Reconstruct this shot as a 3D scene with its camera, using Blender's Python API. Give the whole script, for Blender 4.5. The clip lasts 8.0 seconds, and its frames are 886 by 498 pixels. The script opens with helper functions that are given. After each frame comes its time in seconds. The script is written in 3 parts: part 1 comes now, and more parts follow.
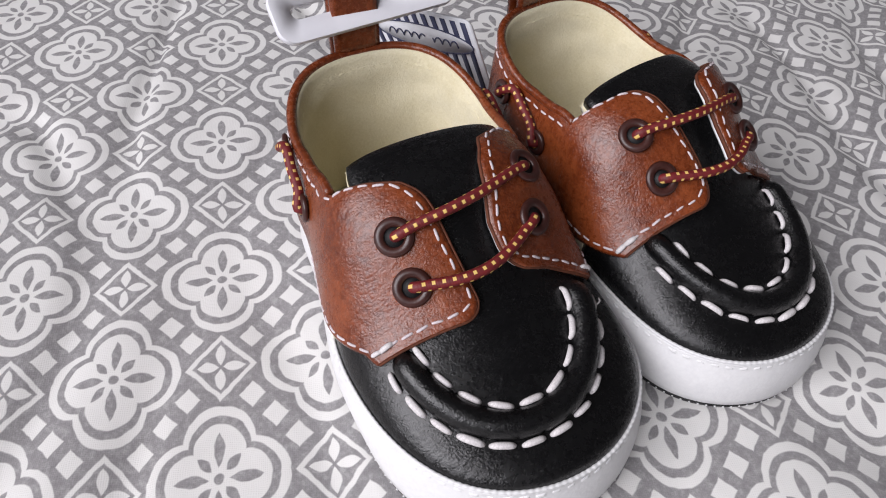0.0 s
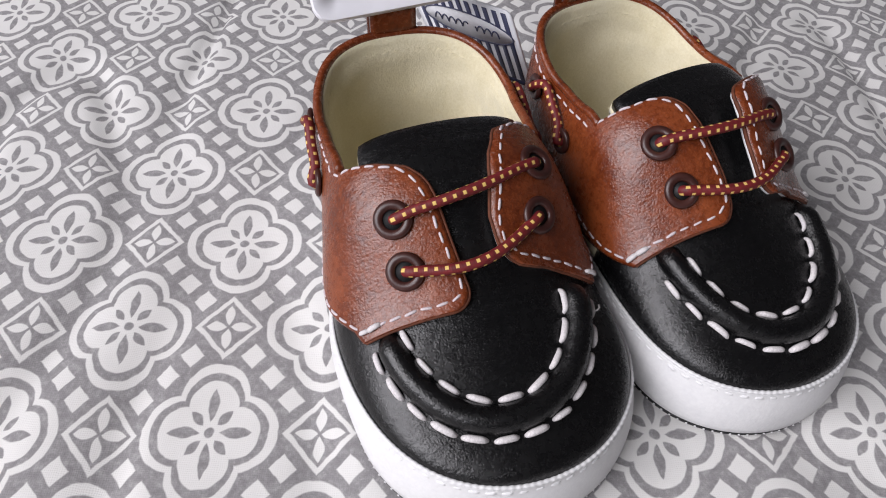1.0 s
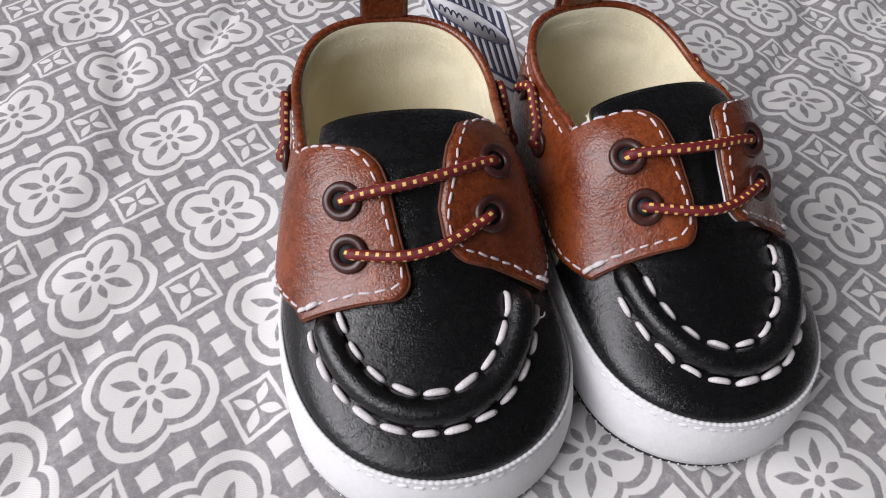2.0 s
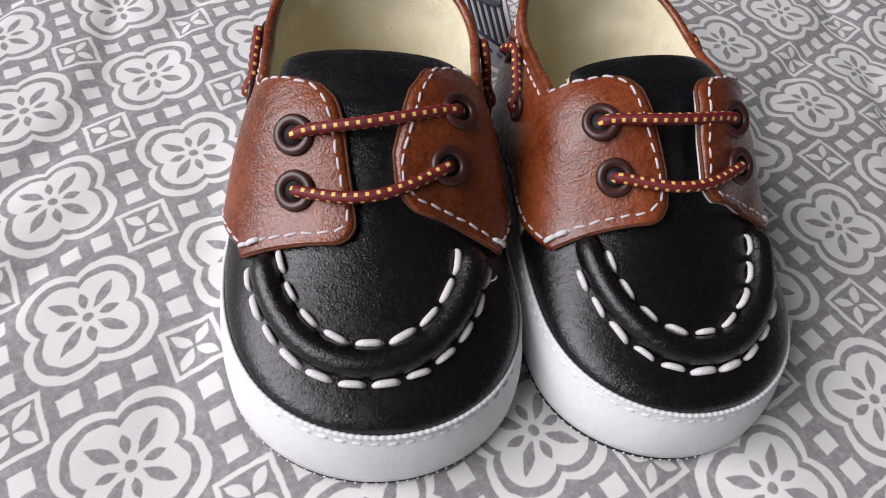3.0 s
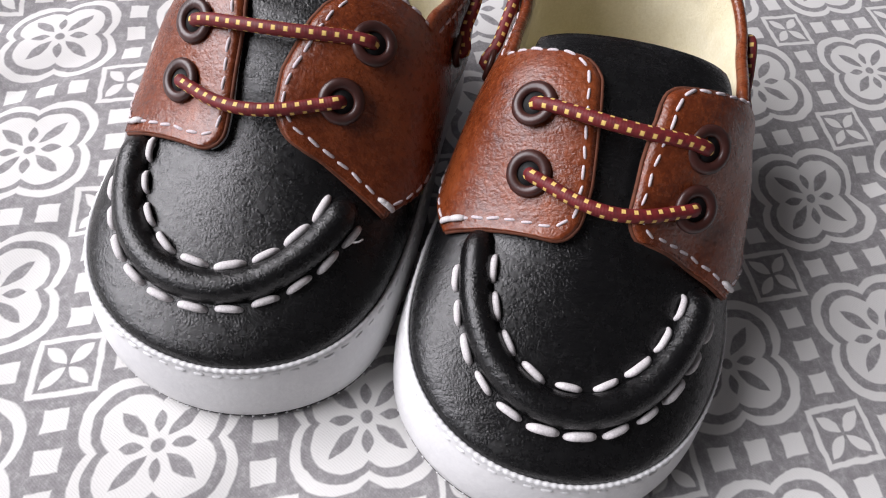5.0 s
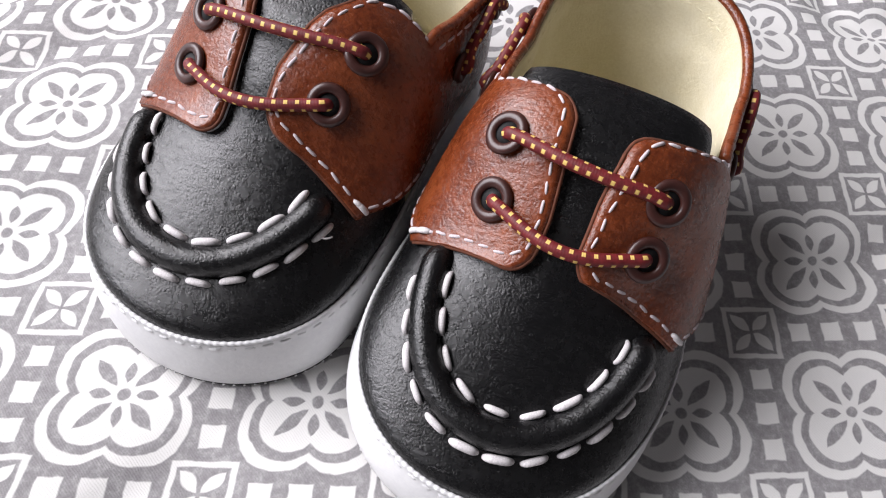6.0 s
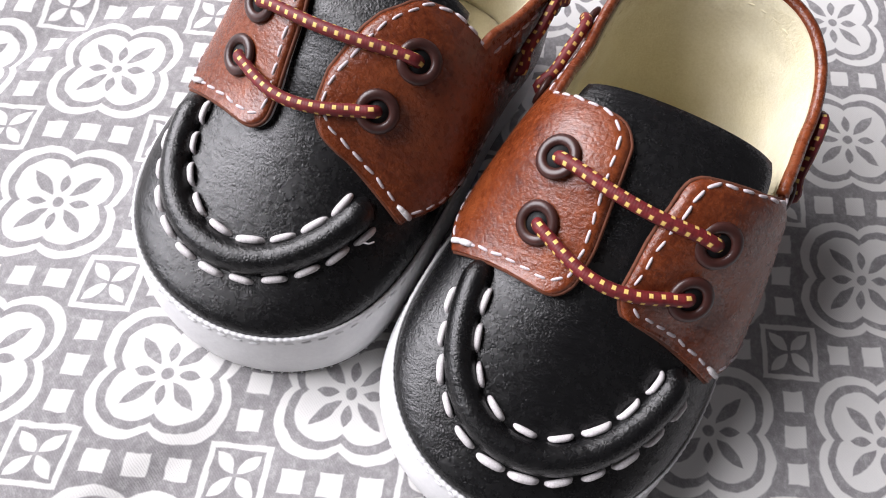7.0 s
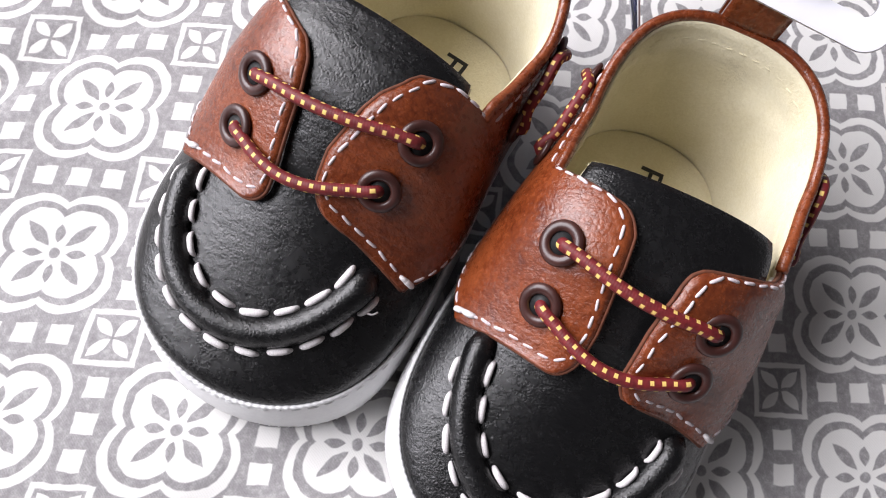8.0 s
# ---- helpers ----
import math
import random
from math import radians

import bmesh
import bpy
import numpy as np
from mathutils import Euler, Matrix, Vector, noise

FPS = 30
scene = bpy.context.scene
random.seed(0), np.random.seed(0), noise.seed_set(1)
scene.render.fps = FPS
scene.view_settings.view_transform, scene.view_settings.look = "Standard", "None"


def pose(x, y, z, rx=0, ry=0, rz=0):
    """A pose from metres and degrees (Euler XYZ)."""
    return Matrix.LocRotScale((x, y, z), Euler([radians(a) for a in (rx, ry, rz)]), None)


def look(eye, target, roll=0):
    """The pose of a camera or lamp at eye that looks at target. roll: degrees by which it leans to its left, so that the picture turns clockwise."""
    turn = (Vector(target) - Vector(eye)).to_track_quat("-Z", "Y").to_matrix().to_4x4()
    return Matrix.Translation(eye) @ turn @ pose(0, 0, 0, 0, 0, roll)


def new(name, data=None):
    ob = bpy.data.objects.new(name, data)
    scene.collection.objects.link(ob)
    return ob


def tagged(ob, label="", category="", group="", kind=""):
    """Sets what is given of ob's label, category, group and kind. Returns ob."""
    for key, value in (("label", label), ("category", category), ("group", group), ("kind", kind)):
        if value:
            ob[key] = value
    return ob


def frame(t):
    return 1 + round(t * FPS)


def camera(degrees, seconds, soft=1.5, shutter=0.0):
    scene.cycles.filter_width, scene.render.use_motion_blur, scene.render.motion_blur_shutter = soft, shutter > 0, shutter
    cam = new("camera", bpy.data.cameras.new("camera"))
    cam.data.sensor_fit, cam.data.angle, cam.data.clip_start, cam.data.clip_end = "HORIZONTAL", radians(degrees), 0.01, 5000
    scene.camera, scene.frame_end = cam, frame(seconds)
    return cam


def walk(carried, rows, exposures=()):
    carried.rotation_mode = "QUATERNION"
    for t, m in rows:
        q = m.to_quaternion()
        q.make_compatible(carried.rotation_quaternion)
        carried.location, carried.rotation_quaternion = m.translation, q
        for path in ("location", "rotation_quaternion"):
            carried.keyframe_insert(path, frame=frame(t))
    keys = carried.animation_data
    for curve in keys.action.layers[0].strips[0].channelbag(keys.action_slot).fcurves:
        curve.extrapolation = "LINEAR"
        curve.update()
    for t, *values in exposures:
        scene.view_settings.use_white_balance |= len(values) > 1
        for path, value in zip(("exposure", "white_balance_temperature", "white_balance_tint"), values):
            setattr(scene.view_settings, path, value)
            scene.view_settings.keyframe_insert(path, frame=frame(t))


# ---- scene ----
import functools

cam = camera(66.0, 8.0, soft=1.05)
# seconds, eye (m), turn (degrees)
PATH = [
    (0, 0.19574, -0.05966, 0.15115, 40.757, -2.356, 37.470),
    (0.5, 0.20118, -0.05591, 0.15120, 39.759, -2.535, 41.690),
    (1, 0.20754, -0.04948, 0.15187, 39.490, -1.921, 46.299),
    (1.5, 0.21396, -0.04305, 0.15176, 39.351, -2.481, 49.920),
    (1.7, 0.21730, -0.03931, 0.15217, 39.144, -2.714, 51.599),
    (2.8, 0.23039, -0.02662, 0.14155, 39.628, -5.608, 58.481),
    (3, 0.23320, -0.02423, 0.13974, 39.083, -6.091, 59.495),
    (3.5, 0.23779, -0.01771, 0.13596, 37.814, -7.089, 64.121),
    (4, 0.23765, -0.00380, 0.13354, 36.539, -6.562, 70.982),
    (4.5, 0.23932, 0.01465, 0.13059, 34.913, -5.413, 77.427),
    (5, 0.23964, 0.03714, 0.13376, 32.018, -5.057, 83.620),
    (5.2, 0.24011, 0.04269, 0.13608, 31.317, -5.431, 86.041),
    (6.3, 0.23586, 0.05717, 0.14322, 28.755, -3.985, 96.475),
    (6.5, 0.23347, 0.05520, 0.14405, 27.216, -3.607, 97.657),
    (7, 0.22326, 0.05239, 0.14903, 23.172, -4.023, 98.883),
    (7.5, 0.21262, 0.04830, 0.15409, 20.519, -4.461, 99.179),
    (8, 0.19917, 0.04509, 0.15890, 17.543, -4.740, 97.726),
]
EXPOSURES = [(0.0, -0.17), (0.5, -0.18), (1.5, -0.14), (3.0, -0.08), (3.5, 0.14), (4.5, 0.16), (5.0, 0.27), (6.5, 0.58), (8.0, 0.65)]
walk(cam, [(t, pose(x, y, z, rx, ry, rz)) for t, x, y, z, rx, ry, rz in PATH], EXPOSURES)

# ---- light ----
P = 0.04  # one repeat of the printed cloth, metres
scene.view_settings.exposure = 0.0
world = bpy.data.worlds.new("world")
scene.world = world
world.use_nodes = True
sky = world.node_tree.nodes.new("ShaderNodeTexSky")
sky.sky_type, sky.sun_disc = "NISHITA", False
sky.sun_elevation, sky.sun_rotation = radians(40), radians(215)
back = world.node_tree.nodes["Background"]
world.node_tree.links.new(sky.outputs[0], back.inputs[0])
back.inputs[1].default_value = 0.1


def area(name, eye, target, w, h, watts, colour):
    data = bpy.data.lights.new(name, "AREA")
    data.shape, data.size, data.size_y, data.energy, data.color = "RECTANGLE", w, h, watts, colour
    ob = new(name, data)
    ob.matrix_world = look(eye, target)
    return ob


area("window_light", (-0.12, -1.08, 0.96), (0.14, 0.06, 0.0), 1.4, 1.0, 36, (0.98, 0.95, 1.0))


# ---- materials ----
class Ex:
    """A number inside a node tree, with arithmetic."""
    def __init__(self, tree, socket):
        self.tree, self.socket = tree, socket

    def do(self, op, *others):
        n = self.tree.nodes.new("ShaderNodeMath")
        n.operation = op
        for i, v in enumerate((self, *others)):
            if isinstance(v, Ex):
                self.tree.links.new(v.socket, n.inputs[i])
            else:
                n.inputs[i].default_value = v
        return Ex(self.tree, n.outputs[0])

    def __add__(self, o): return self.do("ADD", o)
    def __sub__(self, o): return self.do("SUBTRACT", o)
    def __mul__(self, o): return self.do("MULTIPLY", o)
    def __truediv__(self, o): return self.do("DIVIDE", o)
    def neg(self): return self.do("MULTIPLY", -1.0)
    def mag(self): return self.do("ABSOLUTE")
    def low(self, o): return self.do("MINIMUM", o)
    def high(self, o): return self.do("MAXIMUM", o)
    def root(self): return self.do("SQRT")
    def fract(self): return self.do("FRACT")
    def floor(self): return self.do("FLOOR")

    def inside(self, soft):
        """1 where the value is below zero, with an edge soft wide."""
        n = self.tree.nodes.new("ShaderNodeMapRange")
        n.interpolation_type = "SMOOTHSTEP"
        self.tree.links.new(self.socket, n.inputs[0])
        for i, v in ((1, soft), (2, -soft), (3, 0.0), (4, 1.0)):
            n.inputs[i].default_value = v
        return Ex(self.tree, n.outputs[0])


def blank(name):
    m = bpy.data.materials.new(name)
    m.use_nodes = True
    t = m.node_tree
    return m, t, t.nodes["Principled BSDF"]


def coords(t, kind="Object"):
    return t.nodes.new("ShaderNodeTexCoord").outputs[kind]


def noisy(t, where, scale, detail=4.0, rough=0.55, stretch=None):
    n = t.nodes.new("ShaderNodeTexNoise")
    n.inputs["Scale"].default_value, n.inputs["Detail"].default_value, n.inputs["Roughness"].default_value = scale, detail, rough
    if stretch:
        mp = t.nodes.new("ShaderNodeMapping")
        mp.inputs["Scale"].default_value = stretch
        t.links.new(where, mp.inputs[0])
        where = mp.outputs[0]
    t.links.new(where, n.inputs["Vector"])
    return n.outputs[0]


def cells(t, where, scale, feature="DISTANCE_TO_EDGE"):
    n = t.nodes.new("ShaderNodeTexVoronoi")
    n.feature = feature
    n.inputs["Scale"].default_value = scale
    t.links.new(where, n.inputs["Vector"])
    return n.outputs["Distance"]


def ramp(t, fac, *stops):
    n = t.nodes.new("ShaderNodeValToRGB")
    while len(n.color_ramp.elements) < len(stops):
        n.color_ramp.elements.new(0.5)
    for e, (at, c) in zip(n.color_ramp.elements, stops):
        e.position, e.color = at, (*c, 1)
    t.links.new(fac, n.inputs[0])
    return n.outputs[0]


def mix(t, fac, a, b, how="MIX"):
    n = t.nodes.new("ShaderNodeMix")
    n.data_type, n.blend_type = "RGBA", how
    for i, v in ((0, fac), (6, a), (7, b)):
        if isinstance(v, (int, float)):
            n.inputs[i].default_value = v
        elif isinstance(v, tuple):
            n.inputs[i].default_value = (*v, 1)
        else:
            t.links.new(v, n.inputs[i])
    return n.outputs[2]


def bump(t, bsdf, height, strength, distance, under=None):
    n = t.nodes.new("ShaderNodeBump")
    n.inputs["Strength"].default_value, n.inputs["Distance"].default_value = strength, distance
    t.links.new(height, n.inputs["Height"])
    if under:
        t.links.new(under, n.inputs["Normal"])
    t.links.new(n.outputs[0], bsdf.inputs["Normal"])
    return n.outputs[0]


def leather(name, dark, mid, lightc, rough, grain=900, depth=0.00012, gloss=0.5, pitted=0.8, crease=1.0):
    """Pebbled leather: cloudy dye, pores, fine creases that run together into wrinkles."""
    m, t, b = blank(name)
    c = coords(t)
    big = noisy(t, c, 60, 5, 0.6)
    fine = noisy(t, c, 700, 4, 0.6)
    col = ramp(t, big, (0.3, dark), (0.5, mid), (0.72, lightc))
    col = mix(t, 0.35, col, ramp(t, fine, (0.35, dark), (0.65, lightc)))
    pores = cells(t, c, grain)
    pits = ramp(t, pores, (0.0, (0.62, 0.6, 0.6)), (0.22, (1, 1, 1)))
    col = mix(t, pitted, col, pits, "MULTIPLY")
    t.links.new(col, b.inputs["Base Color"])
    creases = noisy(t, c, 420, 7, 0.68, (1, 2.0, 1))
    wrinkles = noisy(t, c, 150, 4, 0.6, (0.7, 2.2, 1))
    one = bump(t, b, pores, 0.6, depth * 1.6)
    two = bump(t, b, creases, 0.8, depth * 4.2 * crease, one)
    bump(t, b, wrinkles, 0.6, depth * 6.0 * crease, two)
    r = Ex(t, big) * 0.16 + (rough - 0.08) + Ex(t, fine) * 0.12 - 0.06
    t.links.new(r.socket, b.inputs["Roughness"])
    b.inputs["Specular IOR Level"].default_value = gloss
    return m


def plain(name, colour, rough, scale=300, vary=0.15, metal=0.0, depth=0.00006, coat=0.0):
    m, t, b = blank(name)
    c = coords(t)
    n = noisy(t, c, scale, 5)
    lo, hi = tuple(v * (1 - vary) for v in colour), tuple(min(1, v * (1 + vary)) for v in colour)
    t.links.new(ramp(t, n, (0.3, lo), (0.7, hi)), b.inputs["Base Color"])
    bump(t, b, n, 0.3, depth)
    b.inputs["Roughness"].default_value, b.inputs["Metallic"].default_value = rough, metal
    b.inputs["Coat Weight"].default_value = coat
    return m


def printed_cloth():
    """Cotton with a grey print of quatrefoil tiles, laid slightly askew."""
    m, t, b = blank("printed_cotton")
    c = coords(t)
    warp = t.nodes.new("ShaderNodeTexNoise")
    warp.inputs["Scale"].default_value, warp.inputs["Detail"].default_value = 260, 2
    t.links.new(c, warp.inputs["Vector"])
    sub = t.nodes.new("ShaderNodeVectorMath")
    sub.operation = "MULTIPLY_ADD"
    t.links.new(warp.outputs["Color"], sub.inputs[0])
    sub.inputs[1].default_value = (0.0011, 0.0011, 0)
    t.links.new(c, sub.inputs[2])
    sep = t.nodes.new("ShaderNodeSeparateXYZ")
    t.links.new(sub.outputs[0], sep.inputs[0])
    gx, gy = (Ex(t, sep.outputs[0]) - 0.00055) / P, (Ex(t, sep.outputs[1]) - 0.00055) / P
    nx, ny = gx.high(-1.6).low(6.6), gy.high(-1.6).low(6.6)
    xx, yy, xy = nx * nx, ny * ny, nx * ny

    def pull(c0, cy, cyy, cyyy, cx, cxy, cxyy, cxx, cxxy, cxxx):
        """The print's slight stretch, as the cloth was pulled when it was laid."""
        return gy * cy + gx * cx + (yy * cyy + yy * ny * cyyy + xy * cxy + xy * ny * cxyy + xx * cxx + xx * ny * cxxy + xx * nx * cxxx + c0)

    u = pull(-0.02332, 0.14299, -0.02292, 0.00274, 1.02231, -0.02345, 0.00283, -0.00869, 0.00165, 0.00144)
    v = pull(-0.00494, 1.06898, -0.00607, 0.00043, 0.00170, -0.00597, 0.00155, -0.00278, -0.00107, 0.00072)
    x = ((u + 0.5).fract() - 0.5).mag()
    y = ((v + 0.5).fract() - 0.5).mag()
    soft = 0.006

    def lobes(k, r):
        dx, dy = x - k, y - k
        return (dx * dx + dy * dy).root() - r

    def leaf(along, across, mid, half, wide):
        q = (along - mid) / half
        return (across.mag() / wide + q * q - 1.0) * wide

    h = 0.70711
    outer, middle, inner = lobes(0.15, 0.229), lobes(0.131, 0.194), lobes(0.118, 0.160)
    s, d = (x + y) * h, (x - y) * h
    petals = leaf(s, d, 0.168, 0.104, 0.034).low(leaf(x.high(y), x.low(y), 0.124, 0.06, 0.028)).low((x * x + y * y).root() - 0.032)
    flower = inner.high(petals.neg())
    ring = outer.high(middle.neg())
    p, q = x.neg() + 0.5, y.neg() + 0.5
    far = p.high(q)
    frame_ = (far - 0.168).high(far.neg() + 0.136)
    s2, d2 = (p + q) * h, (p - q) * h
    cross = leaf(s2, d2, 0.088, 0.075, 0.034)

    def dice(a, e):
        n = e.low((e - 0.205).mag())
        return a.high(n) - 0.06

    squares = dice(p, y).low(dice(q, x))
    white = flower.low(ring).low(frame_).low(cross).low(squares).inside(soft)
    blotch = noisy(t, c, 45, 5, 0.6)
    fleck = noisy(t, c, 2600, 3, 0.7)
    grey = ramp(t, blotch, (0.3, (0.265, 0.255, 0.26)), (0.7, (0.335, 0.325, 0.328)))
    grey = mix(t, 0.5, grey, ramp(t, fleck, (0.3, (0.21, 0.2, 0.205)), (0.7, (0.41, 0.4, 0.4))))
    worn = noisy(t, c, 520, 6, 0.75)
    grey = mix(t, 0.55, grey, ramp(t, worn, (0.34, (0.2, 0.19, 0.197)), (0.5, (0.3, 0.29, 0.295)), (0.66, (0.5, 0.49, 0.49))))
    pale = ramp(t, blotch, (0.3, (0.74, 0.73, 0.71)), (0.7, (0.82, 0.81, 0.79)))
    t.links.new(mix(t, white.socket, grey, pale), b.inputs["Base Color"])
    weave = [Ex(t, sep.outputs[i]) for i in (0, 1)]
    threads = (weave[0] * 9000.0).do("SINE") * (weave[1] * 9000.0).do("SINE")
    one = bump(t, b, threads.socket, 0.25, 0.00008)
    bump(t, b, fleck, 0.35, 0.0001, one)
    b.inputs["Roughness"].default_value = 0.85
    b.inputs["Specular IOR Level"].default_value = 0.25
    b.inputs["Sheen Weight"].default_value = 0.1
    return m


def lace_braid():
    """Maroon cord with staggered yellow flecks; U runs along it in repeats, V round it."""
    m, t, b = blank("lace_braid")
    sep = t.nodes.new("ShaderNodeSeparateXYZ")
    t.links.new(coords(t, "UV"), sep.inputs[0])
    u, v = Ex(t, sep.outputs[0]), Ex(t, sep.outputs[1]) * 4.0
    row = v.floor()
    along = (u + row * 0.5).fract()
    fleck = ((along - 0.3).mag() - 0.165).high((v.fract() - 0.5).mag() - 0.22).inside(0.04)
    n = noisy(t, coords(t), 900, 3)
    red = ramp(t, n, (0.3, (0.1, 0.006, 0.008)), (0.7, (0.19, 0.014, 0.016)))
    t.links.new(mix(t, fleck.socket, red, (0.8, 0.55, 0.16)), b.inputs["Base Color"])
    ply = (u * 25.13 + v * 3.14).do("SINE") * 0.5 + fleck
    bump(t, b, ply.socket, 0.25, 0.00006)
    b.inputs["Roughness"].default_value = 0.6
    return m


def felt():
    m, t, b = blank("cream_felt")
    c = coords(t)
    fuzz = noisy(t, c, 1500, 6, 0.75)
    big = noisy(t, c, 90, 4)
    col = mix(t, 0.4, ramp(t, big, (0.3, (0.72, 0.64, 0.4)), (0.7, (0.84, 0.77, 0.55))), ramp(t, fuzz, (0.3, (0.6, 0.53, 0.33)), (0.7, (0.9, 0.85, 0.68))))
    t.links.new(col, b.inputs["Base Color"])
    bump(t, b, fuzz, 0.7, 0.0004)
    b.inputs["Roughness"].default_value, b.inputs["Sheen Weight"].default_value = 0.95, 0.35
    return m


TAN = leather("brown_leather", (0.085, 0.014, 0.004), (0.18, 0.036, 0.0095), (0.32, 0.078, 0.022), 0.27, 1000, 0.00009, 0.66, 0.45, 0.7)
BLACK = leather("black_leather", (0.003, 0.003, 0.0035), (0.0045, 0.0045, 0.005), (0.007, 0.007, 0.0075), 0.27, 1400, 0.00008, 0.58, 0.8, 0.8)
WHITE = leather("white_leather", (0.74, 0.74, 0.75), (0.8, 0.8, 0.8), (0.84, 0.84, 0.84), 0.42, 700, 0.00005, 0.4, 0.05, 0.5)
# Sole rubber; its black also paints the shade inside the eyelets.
RUBBER_AND_SHADE = plain("black_rubber_and_shade", (0.012, 0.012, 0.013), 0.6)
THREAD = plain("white_thread", (0.66, 0.63, 0.63), 0.7, 2500, 0.2, 0, 0.0002)
FINE_THREAD = plain("pale_thread", (0.62, 0.55, 0.57), 0.75, 2500, 0.2, 0, 0.0001)
ENAMEL = plain("brown_enamel", (0.045, 0.014, 0.011), 0.4, 500, 0.25, 0.0, 0.00002, 0.12)
EDGE = plain("raw_leather_edge", (0.12, 0.034, 0.014), 0.8, 900, 0.3)
FELT = felt()
INK = plain("black_ink", (0.012, 0.012, 0.014), 0.6)
PLASTIC = plain("white_plastic", (0.78, 0.78, 0.82), 0.28, 120, 0.04)
PAPER = plain("white_card", (0.74, 0.75, 0.78), 0.5, 300, 0.05)
NAVY = plain("navy_ink", (0.04, 0.045, 0.1), 0.6)
LACE = lace_braid()
CLOTH = printed_cloth()
# Greys of the unseen walls and ceiling, set for how much light bounces.
PAINT = plain("wall_paint", (0.16, 0.157, 0.16), 0.8, 40, 0.04)
LIME = plain("ceiling_paint", (0.25, 0.245, 0.245), 0.85, 40, 0.04)
BOARDS = plain("floor_boards", (0.3, 0.2, 0.12), 0.5, 30, 0.2)


# ---- mesh helpers ----
def mesh_of(name, verts, faces, material, uv=None):
    me = bpy.data.meshes.new(name)
    me.from_pydata([tuple(map(float, v)) for v in verts], [], faces)
    me.materials.append(material)
    if uv is not None:
        layer = me.uv_layers.new(name="UVMap")
        for loop in me.loops:
            layer.data[loop.index].uv = uv[loop.vertex_index]
    bm = bmesh.new()
    bm.from_mesh(me)
    bmesh.ops.recalc_face_normals(bm, faces=bm.faces)
    for face in bm.faces:
        face.smooth = True
    bm.to_mesh(me)
    bm.free()
    return me


def part(name, me, parent, label=""):
    ob = new(name, me)
    ob.parent = parent
    return tagged(ob, label)


def grid_faces(rows, cols, loop_rows=False, loop_cols=False, start=0):
    out = []
    for i in range(rows - (0 if loop_rows else 1)):
        for j in range(cols - (0 if loop_cols else 1)):
            a, b2 = i * cols + j, i * cols + (j + 1) % cols
            c2, d = ((i + 1) % rows) * cols + (j + 1) % cols, ((i + 1) % rows) * cols + j
            out.append((start + a, start + b2, start + c2, start + d))
    return out


def shell(name, outer, inner, material):
    """A closed sheet of thickness from two grids of points of one size."""
    r, c = outer.shape[:2]
    verts = np.concatenate([outer.reshape(-1, 3), inner.reshape(-1, 3)])
    n = r * c
    faces = grid_faces(r, c) + [f[::-1] for f in grid_faces(r, c, start=n)]
    rim = [i * c for i in range(r)] + [(r - 1) * c + j for j in range(1, c)] + [i * c + c - 1 for i in range(r - 2, -1, -1)] + [j for j in range(c - 2, 0, -1)]
    for a, b2 in zip(rim, rim[1:] + rim[:1]):
        faces.append((a, n + a, n + b2, b2)[::-1])
    return mesh_of(name, verts, faces, material)


def tube(name, line, radius, material, sides=10, pitch=None, flat=1.0, up=None, close=False, caps=True):
    """A round cord along a line of points. pitch: metres of one repeat of its pattern."""
    line = np.asarray(line, float)
    n = len(line)
    radius = np.broadcast_to(radius, (n,))
    if close:
        tan = np.roll(line, -1, 0) - np.roll(line, 1, 0)
    else:
        tan = np.gradient(line, axis=0)
    tan /= np.linalg.norm(tan, axis=1)[:, None] + 1e-12
    side = np.cross(tan[0], (0, 0, 1) if up is None else up[0])
    if np.linalg.norm(side) < 1e-3:
        side = np.cross(tan[0], (0, 1, 0))
    far = np.r_[0, np.cumsum(np.linalg.norm(np.diff(line, axis=0), axis=1))]
    verts, uv = [], []
    cols = sides + (1 if pitch else 0)
    for i in range(n):
        if up is not None:
            side = np.cross(tan[i], up[i])
        side = side - tan[i] * (side @ tan[i])
        side /= np.linalg.norm(side) + 1e-12
        top = np.cross(side, tan[i])
        for k in range(cols):
            a = 2 * np.pi * k / sides
            verts.append(line[i] + radius[i] * (np.cos(a) * side + flat * np.sin(a) * top))
            uv.append((far[i] / (pitch or 1), k / sides))
    faces = [f[::-1] for f in grid_faces(n, cols, close, not pitch)]
    if caps and not close:
        faces += [tuple(range(sides)), tuple(range((n - 1) * cols + sides - 1, (n - 1) * cols - 1, -1))]
    return mesh_of(name, verts, faces, material, uv if pitch else None)


def curve(points, n):
    """A smooth line of n points, evenly spaced, through some points."""
    p = np.asarray(points, float)
    p = np.concatenate([[2 * p[0] - p[1]], p, [2 * p[-1] - p[-2]]])
    out = []
    for i in range(1, len(p) - 2):
        for s in np.linspace(0, 1, 24, endpoint=False):
            a, b2, c, d = p[i - 1:i + 3]
            out.append(0.5 * (2 * b2 + (c - a) * s + (2 * a - 5 * b2 + 4 * c - d) * s * s + (3 * b2 - a - 3 * c + d) * s ** 3))
    out = np.array(out + [p[-2]])
    return even(out, n)


def even(line, n):
    line = np.asarray(line, float)
    far = np.r_[0, np.cumsum(np.linalg.norm(np.diff(line, axis=0), axis=1))]
    at = np.linspace(0, far[-1], n)
    return np.stack([np.interp(at, far, line[:, k]) for k in range(line.shape[1])], 1)


